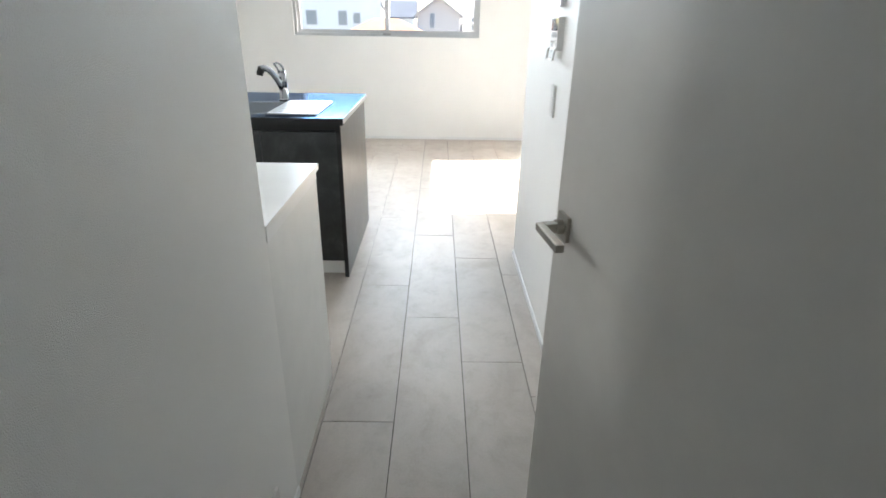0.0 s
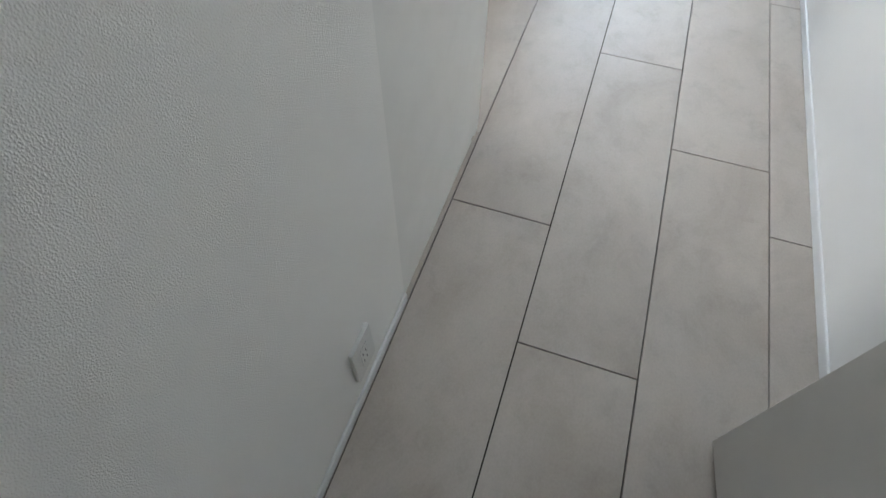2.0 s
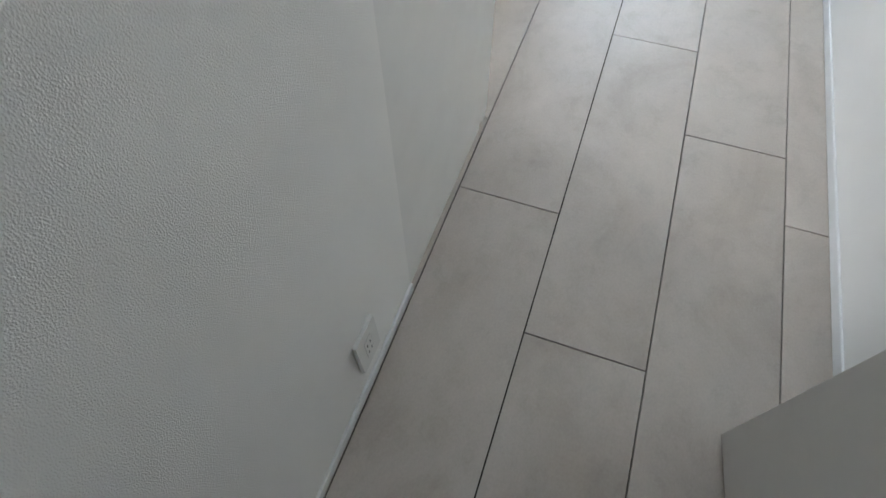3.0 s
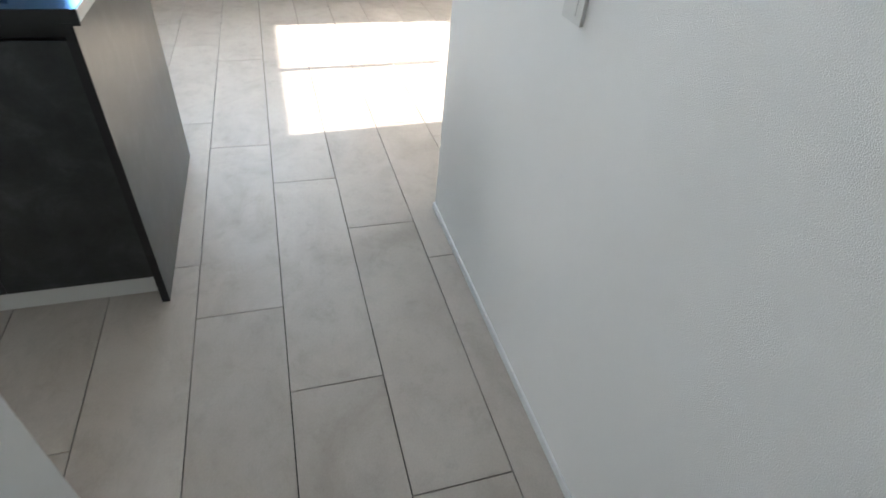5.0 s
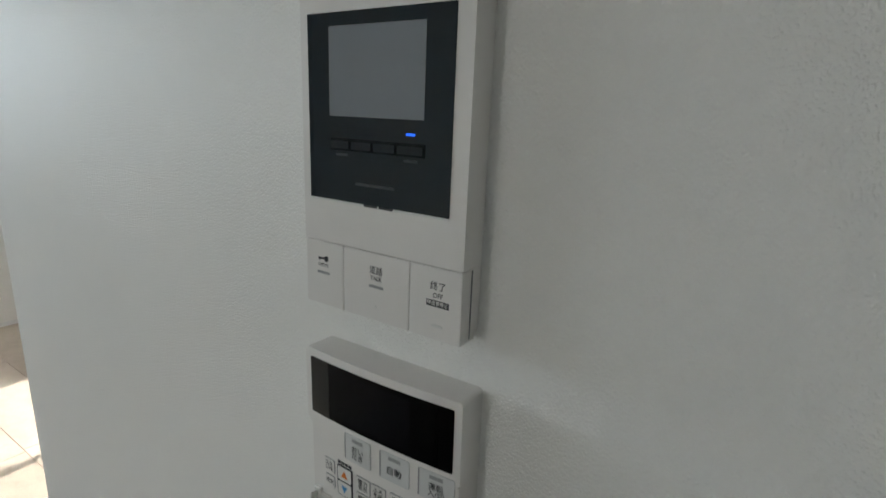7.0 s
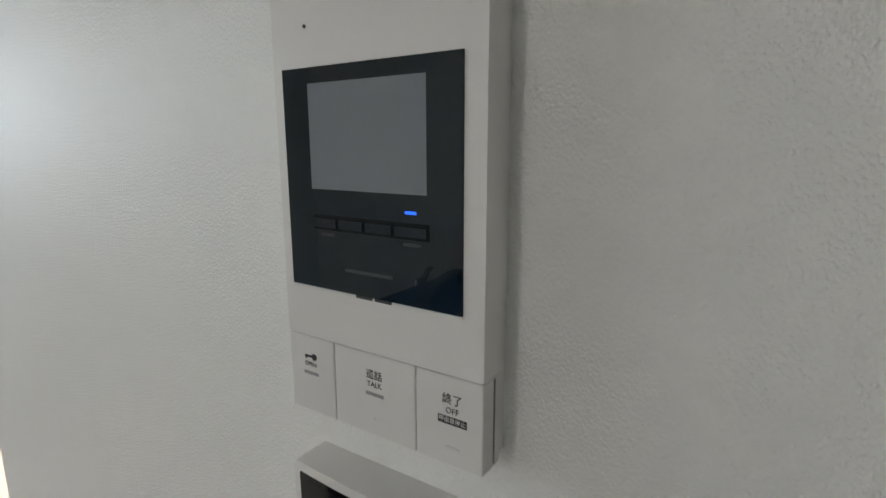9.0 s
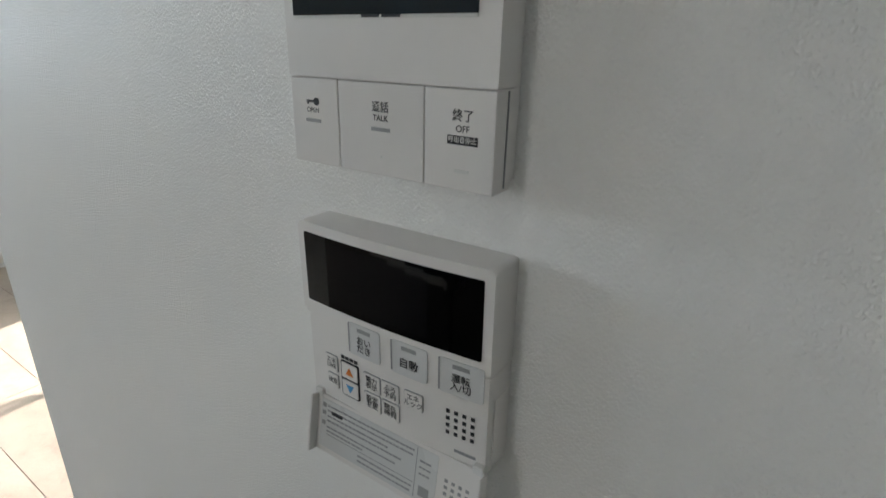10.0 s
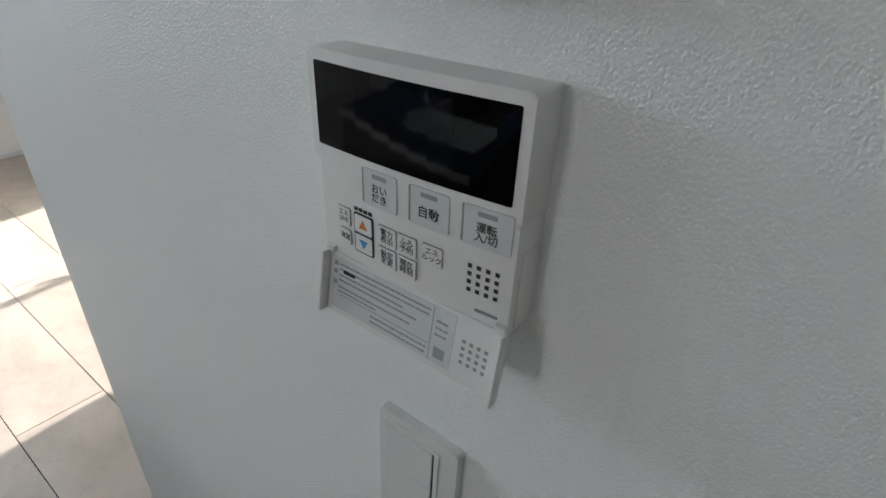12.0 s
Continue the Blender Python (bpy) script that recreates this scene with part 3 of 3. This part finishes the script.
    for y0, y1, za, zb, text, size in small:
        u0, v0 = uv(y0 - 0.003, za)
        u1, v1 = uv(y1 - 0.003, zb)
        key = part("small_key", bow(rounded(bmesh.new(), u0, u1, v0, v1, 0.0213, 0.0217, 0.001)), PLASTIC_GREY, r, "small rounded key with a grey rim")
        part("key_face", bow(rounded(bmesh.new(), u0 + 0.0004, u1 - 0.0004, v0 + 0.0004, v1 - 0.0004, 0.0215, 0.0221, 0.0008)), PLASTIC_WARM, key)
        part("lettering", bow(letters(text, size, (u0 + u1) / 2, (v0 + v1) / 2, 0.0222)), INK, key)
    u0, v0 = uv(0.7318, 1.2262)
    u1, v1 = uv(0.7178, 1.2490)
    pad = part("arrow_pad", bow(rounded(bmesh.new(), u0, u1, v0, v1, 0.0213, 0.0218, 0.0012)), INK, r, "dark-rimmed up and down keys")
    vm = (v0 + v1) / 2
    for sgn, m, lo, hi in ((1, ORANGE, vm + 0.0007, v1 - 0.0009), (-1, BLUE, v0 + 0.0009, vm - 0.0007)):
        part("key_face", bow(rounded(bmesh.new(), u0 + 0.0009, u1 - 0.0009, lo, hi, 0.0216, 0.0222, 0.0008)), PLASTIC_WARM, pad)
        bm = bmesh.new()
        cu, cv, s = (u0 + u1) / 2, (lo + hi) / 2, 0.0030
        tri = [bm.verts.new((cu + a * s, cv + sgn * b * s, n)) for n in (0.0222, 0.0224) for a, b in ((-1, -0.75), (1, -0.75), (0, 0.85))]
        bm.faces.new(tri[:3]), bm.faces.new(tri[3:])
        for i in range(3):
            bm.faces.new((tri[i], tri[(i + 1) % 3], tri[3 + (i + 1) % 3], tri[3 + i]))
        part("arrow", bow(bm), m, pad)
    for k in range(4):
        part("caption_bar", bow(boxes((u0 + 0.0004 + 0.0034 * k, u0 + 0.0030 + 0.0034 * k, v1 + 0.0010, v1 + 0.0030, 0.0215, 0.0217))), INK, r)
    for i in range(4):
        for j in range(4):
            u, v = uv(0.6595 - 0.0046 * i, 1.2460 - 0.0042 * j)
            part("speaker_hole", bow(boxes((u - 0.0010, u + 0.0010, v - 0.0010, v + 0.0010, 0.0214, 0.0217))), INK, r)
    u, v = uv(0.6495, 1.2235)
    part("model_bar", bow(boxes((u - 0.006, u + 0.006, v - 0.0008, v + 0.0008, 0.0214, 0.0216))), INK_PALE, r)
    # the flap, hinged at its upper edge and hanging a little outwards
    tilt = radians(10)
    hv, hn = 1.2190 - z0, 0.0240

    def lean(bm):
        bmesh.ops.scale(bm, vec=(0.965, 0.83, 1), verts=bm.verts)
        bmesh.ops.rotate(bm, cent=(0, 0, 0), matrix=Matrix.Rotation(-tilt, 3, "X"), verts=bm.verts)
        bmesh.ops.translate(bm, verts=bm.verts, vec=(0.0058, hv, hn))
        return bm

    flap = part("flap", lean(boxes((-0.0600, 0.0615, -0.0450, 0.0, -0.0015, 0.0), (-0.0600, -0.0585, -0.0450, 0.0, 0.0, 0.006), (0.0600, 0.0615, -0.0450, 0.0, 0.0, 0.006), bevel=0.0004)), PLASTIC_WARM, r, "folded-down white flap with printed instructions")
    part("sheet", lean(boxes((-0.0560, 0.0325, -0.0405, -0.0030, 0.0, 0.0002))), CLEAR_KEY, flap, "printed instruction sheet")
    rnd = random.Random(4)

    def print_line(u0, u1, v, h=0.0007):
        """A row of tiny unreadable words."""
        bm, u = bmesh.new(), u0
        while u < u1 - 0.001:
            w = min(rnd.uniform(0.0012, 0.0038), u1 - u)
            box(bm, u, u + w, v - h, v + h * rnd.uniform(0.7, 1.0), 0.0002, 0.0003)
            u += w + rnd.uniform(0.0003, 0.0007)
        return bm

    for v, e in ((-0.0072, 0.0165), (-0.0108, 0.0165), (-0.0150, -0.002), (-0.0186, 0.008), (-0.0236, 0.004), (-0.0268, -0.020)):
        part("text_line", lean(print_line(-0.0505, e, v)), INK_PALE, flap)
    for v in (-0.0330, -0.0368):
        part("text_line", lean(print_line(-0.024, 0.0165, v)), INK_PALE, flap)
    for v in (-0.0075, -0.0135, -0.0212):
        part("number_box", lean(boxes((-0.0548, -0.0518, v - 0.0016, v + 0.0016, 0.0002, 0.0003))), PLASTIC_GREY, flap)
    part("dark_key_bar", lean(boxes((-0.047, -0.038, -0.0128, -0.0102, 0.0002, 0.0004))), INK, flap)
    part("rule", lean(boxes((-0.0505, 0.0175, -0.0297, -0.0293, 0.0002, 0.0003))), INK_PALE, flap)
    part("rule", lean(boxes((0.0183, 0.0187, -0.0395, -0.0040, 0.0002, 0.0003))), INK_PALE, flap)
    part("code_patch", lean(boxes((0.0215, 0.0285, -0.0365, -0.0295, 0.0002, 0.0003))), PLASTIC_GREY, flap)
    for v in (-0.0120, -0.0165, -0.0210):
        part("text_line", lean(print_line(0.0208, 0.0290, v)), INK_PALE, flap)
    for i in range(4):
        for j in range(4):
            u, v = 0.0385 + 0.0044 * i, -0.0165 - 0.0046 * j
            part("speaker_hole", lean(boxes((u - 0.0010, u + 0.0010, v - 0.0010, v + 0.0010, 0.0, 0.0003))), PLASTIC_GREY, flap)
    for u in (-0.0505, 0.0600):
        part("hinge", boxes((u - 0.003, u + 0.003, hv - 0.002, hv + 0.003, 0.0205, 0.0250), bevel=0.0005), PLASTIC, flap)


water_remote()


def intercom():
    yc, z0 = 0.6985, 1.3570
    ic = thing("intercom_monitor", facing((RIGHT, 0.7412, 1.3718), (0, -1, 0), (-1, 0, 0), 1.113), "white door intercom with a dark glossy screen panel", "intercom")

    def uv(y, z):
        return yc - y, z - z0

    hw, h, d = 0.0575, 0.222, 0.0205
    part("back_plate", boxes((-hw + 0.006, hw - 0.001, 0.003, h - 0.006, 0, 0.007), bevel=0.001), PLASTIC_WARM, ic)
    part("housing", rounded(bmesh.new(), -hw, hw, 0.0411, h, 0.006, d, 0.0008, 0.0006), PLASTIC_WARM, ic)
    part("lower_housing", boxes((-hw + 0.001, hw - 0.0005, 0.0005, 0.0409, 0.006, d - 0.0035)), PLASTIC_WARM, ic)
    u0, v0 = uv(0.7500, 1.4243)
    u1, v1 = uv(0.6508, 1.5250)
    panel = part("screen_panel", boxes((u0, u1, v0, v1, d - 0.0004, d + 0.0006), bevel=0.0002), NAVY_GLOSS, ic, "dark glossy front panel")
    a0, b0 = uv(0.7333, 1.4714)
    a1, b1 = uv(0.6678, 1.5180)
    part("screen", boxes((a0, a1, b0, b1, d + 0.0006, d + 0.0007)), LCD_GREY, panel, "grey unlit screen")
    la, lb = uv(0.6788, 1.4634)
    part("lamp", boxes((la, la + 0.0058, lb, lb + 0.0012, d + 0.0006, d + 0.0009)), BLUE_LED, panel, "small blue lamp")
    p, q = uv(0.7330, 1.4528)
    p2, q2 = uv(0.6665, 1.4597)
    part("button_slot", boxes((p, p2, q, q2, d + 0.0006, d + 0.0007)), BLACK_MATT, panel)
    for ya, yb in ((0.7325, 0.7178), (0.7168, 0.7018), (0.7008, 0.6855), (0.6845, 0.6672)):
        p, q = uv(ya, 1.4535)
        p2, q2 = uv(yb, 1.4590)
        btn = part("button", boxes((p, p2, q, q2, d + 0.0006, d + 0.0013), bevel=0.0002), BLACK_MATT, panel)
        part("button_face", boxes((p + 0.0005, p2 - 0.0004, q + 0.0005, q2 - 0.0009, d + 0.0012, d + 0.0015)), NAVY_GLOSS, btn)
    p, q = uv(0.7140, 1.4345)
    part("maker_bar", boxes((p, p + 0.028, q, q + 0.0014, d + 0.0006, d + 0.0007)), FAINT, panel)
    for ya in (0.7285, 0.6800):
        p, q = uv(ya, 1.4500)
        part("caption_bar", boxes((p, p + 0.009, q, q + 0.0013, d + 0.0006, d + 0.0007)), FAINT, panel)
    p, q = uv(0.7075, 1.4230)
    part("tab", boxes((p, p + 0.0095, q + 0.0002, q + 0.0014, d, d + 0.0009)), INK, ic)
    part("tab", boxes((p + 0.0110, p + 0.0205, q + 0.0002, q + 0.0014, d, d + 0.0009)), INK, ic)
    p, q = uv(0.7340, 1.5423)
    part("microphone_hole", tube(bmesh.new(), [(p, q, d - 0.001), (p, q, d + 0.0003)], 0.0009, 10), INK, ic)
    # three keys along the bottom
    ys = (yc + hw, 0.7242, 0.6750, yc - hw)
    for i, (ya, yb) in enumerate(zip(ys, ys[1:])):
        p, q = uv(ya, 1.3572)
        p2, q2 = uv(yb, 1.3976)
        key = part("key", boxes((p + 0.0002, p2 - 0.0002, q, q2, 0.012, d), bevel=0.0006, seg=2), PLASTIC_WARM, ic)
        cu = (p + p2) / 2 + (-0.0010, 0.0008, 0.0020)[i]
        vt = uv(0, 1.3868)[1]
        if i == 0:
            bm = boxes((cu - 0.004, cu + 0.001, vt - 0.0005, vt + 0.0007, d, d + 0.0002), (cu - 0.0036, cu - 0.0026, vt - 0.0014, vt, d, d + 0.0002))
            rounded(bm, cu + 0.0008, cu + 0.0044, vt - 0.0017, vt + 0.0019, d, d + 0.0002, 0.0017)
            part("key_mark", bm, INK, key)
            part("lettering", letters("OPEN", 0.0032, cu, vt - 0.0040, d + 0.0001), INK, key)
            part("mark_bar", boxes((cu - 0.0052, cu + 0.0052, vt - 0.0096, vt - 0.0080, d, d + 0.0001)), PLASTIC_GREY, key)
        elif i == 1:
            part("lettering", letters("通話", 0.0049, cu, vt + 0.0004, d + 0.0001), INK, key)
            part("lettering", letters("TALK", 0.0036, cu, vt - 0.0042, d + 0.0001), INK, key)
            part("mark_bar", boxes((cu - 0.0054, cu + 0.0054, vt - 0.0098, vt - 0.0082, d, d + 0.0001)), PLASTIC_GREY, key)
            part("dot", boxes((cu - 0.0005, cu + 0.0005, vt - 0.0215, vt - 0.0205, d, d + 0.0004)), PLASTIC, key)
        else:
            part("lettering", letters("終了", 0.0051, cu, vt + 0.0004, d + 0.0001), INK, key)
            part("lettering", letters("OFF", 0.0037, cu, vt - 0.0046, d + 0.0001), INK, key)
            part("mark_bar", boxes((cu - 0.0072, cu + 0.0072, vt - 0.0108, vt - 0.0072, d, d + 0.0001)), INK, key)
            part("lettering", letters("呼出音停止", 0.0027, cu, vt - 0.0089, d + 0.00015), PLASTIC_WARM, key)
            part("touch_mark", boxes((cu - 0.0035, cu + 0.0035, vt - 0.0222, vt - 0.0208, d, d + 0.0004), bevel=0.0001), PLASTIC, key)
    part("side_groove", boxes((hw - 0.0008, hw + 0.0001, 0.002, 0.0402, 0.0110, 0.0115)), PLASTIC_GREY, ic, "dark joint beside the keys")
    # Thin pale strip added for the highlight along the recess's lower bevel.
    part("highlight_lip", boxes((u0, u1, v0 - 0.0013, v0 - 0.0001, d - 0.0002, d + 0.0005), bevel=0.0002), PLASTIC, ic, "pale lip for the lit bevel edge under the screen panel")


intercom()


# ---- outdoors ----
GZ = -6.0
structure("ground", boxes((-400, 400, NORTH + 3, 900, GZ - 0.5, GZ)), GROUND, "town ground far below the window", "ground")


def house(name, x0, x1, y0, y1, eave, apex, wall, roof, label, windows, ridge="y", hip=0.0):
    """A gabled house; windows: rows (face, a0, a1, z0, z1) on its south or east face."""
    h = thing(name, pose((x0 + x1) / 2, (y0 + y1) / 2, GZ), label, "house")
    hx, hy, e, a = (x1 - x0) / 2, (y1 - y0) / 2, eave - GZ, apex - GZ
    bm = bmesh.new()
    prof = [(-hx, 0), (hx, 0), (hx, e), (0, a - 0.05), (-hx, e)] if ridge == "y" else [(-hy, 0), (hy, 0), (hy, e), (0, a - 0.05), (-hy, e)]
    L = hy if ridge == "y" else hx
    rows = [[bm.verts.new((p, s * (L - (hip if p == 0 else 0)), z) if ridge == "y" else (s * (L - (hip if p == 0 else 0)), p, z)) for p, z in prof] for s in (-1, 1)]
    for i in range(5):
        bm.faces.new((rows[0][i], rows[0][(i + 1) % 5], rows[1][(i + 1) % 5], rows[1][i]))
    bm.faces.new(rows[0]), bm.faces.new(rows[1])
    part("wall", bm, wall, h)
    half = hx if ridge == "y" else hy
    for s in (-1, 1):
        bm = bmesh.new()
        o, slope = 0.35, (a - e) / half
        pr = [(0, a), (s * (half + o), e - o * slope), (s * (half + o), e - o * slope + 0.18), (0, a + 0.18)]
        ends = [[bm.verts.new((p, t * (L + o - (hip if p == 0 else 0)), z) if ridge == "y" else (t * (L + o - (hip if p == 0 else 0)), p, z)) for p, z in pr] for t in (-1, 1)]
        for i in range(4):
            bm.faces.new((ends[0][i], ends[0][(i + 1) % 4], ends[1][(i + 1) % 4], ends[1][i]))
        bm.faces.new(ends[0]), bm.faces.new(ends[1])
        part("roof", bm, roof, h)
    if hip:
        for t in (-1, 1):
            bm, e0 = bmesh.new(), e - 0.35 * (a - e) / half
            low = [bm.verts.new((q * (half + 0.35), t * (L + 0.35), e0) if ridge == "y" else (t * (L + 0.35), q * (half + 0.35), e0)) for q in (-1, 1)]
            low += [bm.verts.new(v.co + Vector((0, 0, 0.18))) for v in low]
            tops = [bm.verts.new((0, t * (L + 0.35 - hip), a + z) if ridge == "y" else (t * (L + 0.35 - hip), 0, a + z)) for z in (0, 0.18)]
            bm.faces.new((low[0], low[1], tops[0])), bm.faces.new((low[2], low[3], tops[1])), bm.faces.new((low[0], low[1], low[3], low[2]))
            bm.faces.new((low[0], low[2], tops[1], tops[0])), bm.faces.new((low[1], low[3], tops[1], tops[0]))
            part("roof_hip", bm, roof, h)
    for face, a0, a1, z0, z1 in windows:
        if face == "s":
            w = part("window", boxes((a0, a1, -hy - 0.06, -hy + 0.02, z0 - GZ, z1 - GZ)), ALUMINIUM, h)
            part("pane", boxes((a0 + 0.08, a1 - 0.08, -hy - 0.09, -hy - 0.05, z0 - GZ + 0.08, z1 - GZ - 0.08)), HOUSE_GLASS, w)
        else:
            w = part("window", boxes((hx - 0.02, hx + 0.06, a0, a1, z0 - GZ, z1 - GZ)), ALUMINIUM, h)
            part("pane", boxes((hx + 0.05, hx + 0.09, a0 + 0.08, a1 - 0.08, z0 - GZ + 0.08, z1 - GZ - 0.08)), HOUSE_GLASS, w)
    return h


house("gabled_house", -2.35, 2.0, 58, 66, 1.5, 3.1, HOUSE_BEIGE, ROOF_PALE, "beige gabled house with a pale roof far off", (("s", -0.95, -0.35, 0.2, 1.7), ("s", 0.7, 1.2, -2.6, -1.4)))
house("pale_house", 2.4, 8.5, 61, 69, 0.7, 2.5, HOUSE_WHITE, ROOF_PALE, "pale rendered house beside the gabled one", (("s", -2.1, -1.0, 0.0, 1.3),), "x")
house("orange_roofed_house", -8.2, -1.45, 46, 54, -0.3, 0.95, HOUSE_WHITE, ROOF_ORANGE, "white house with an orange clay tile roof", (("s", -1, 0.6, -3.0, -1.6),), "x", 2.6)
house("white_apartment", -17.5, -6.2, 60, 70, 3.2, 4.2, HOUSE_WHITE, ROOF_PALE, "large white rendered house with small windows", (("s", 1.0, 2.0, 0.3, 1.8), ("s", 2.6, 3.4, 0.5, 1.6), ("s", -2.4, -1.2, 0.3, 1.8)), "x")
house("slate_roofed_house", -9.2, -3.6, 78, 86, 1.2, 3.2, HOUSE_WHITE, ROOF_DARK, "house with a dark slate roof behind the others", (), "x")


# ---- floor planks ----
PW, PL, GAP = 0.2565, 1.048, 0.0030
PHASE = {0: 0.365, -1: 0.721, -2: 0.0, -3: 0.250, 1: 0.144}
MADE = {}


def plank_mesh(length, width):
    key = (round(length, 3), round(width, 3))
    if key not in MADE:
        bm = boxes((-width / 2, width / 2, -length / 2, length / 2, -0.008, 0.0))
        edges = [e for e in bm.edges if all(v.co.z > -0.001 for v in e.verts)]
        bmesh.ops.bevel(bm, geom=edges, offset=0.0003, segments=1, affect="EDGES")
        me = bpy.data.meshes.new("plank")
        bm.to_mesh(me)
        bm.free()
        me.materials.append(PLANK)
        MADE[key] = me
    return MADE[key]


rnd = random.Random(7)
for k in range(-13, 11):
    x0, x1 = max(k * PW, WEST - 0.02), min((k + 1) * PW, EAST + 0.02)
    lo = SOUTH - 0.02 if -0.66 < (x0 + x1) / 2 < 0.49 else (-0.34 if x0 < 0 else 1.45)
    if x1 - x0 < 0.03:
        continue
    ph = PHASE.get(k, rnd.choice((0.0, 0.352, 0.705)) + rnd.uniform(-0.05, 0.05))
    y = ph - 5 * PL
    while y < NORTH + 0.02:
        a, b = max(y, lo), min(y + PL, NORTH + 0.02)
        y += PL
        if b - a < 0.03:
            continue
        ob = new("plank", plank_mesh(b - a - GAP, x1 - x0 - GAP))
        ob.location = ((x0 + x1) / 2, (a + b) / 2, 0)
        ob.parent = floor
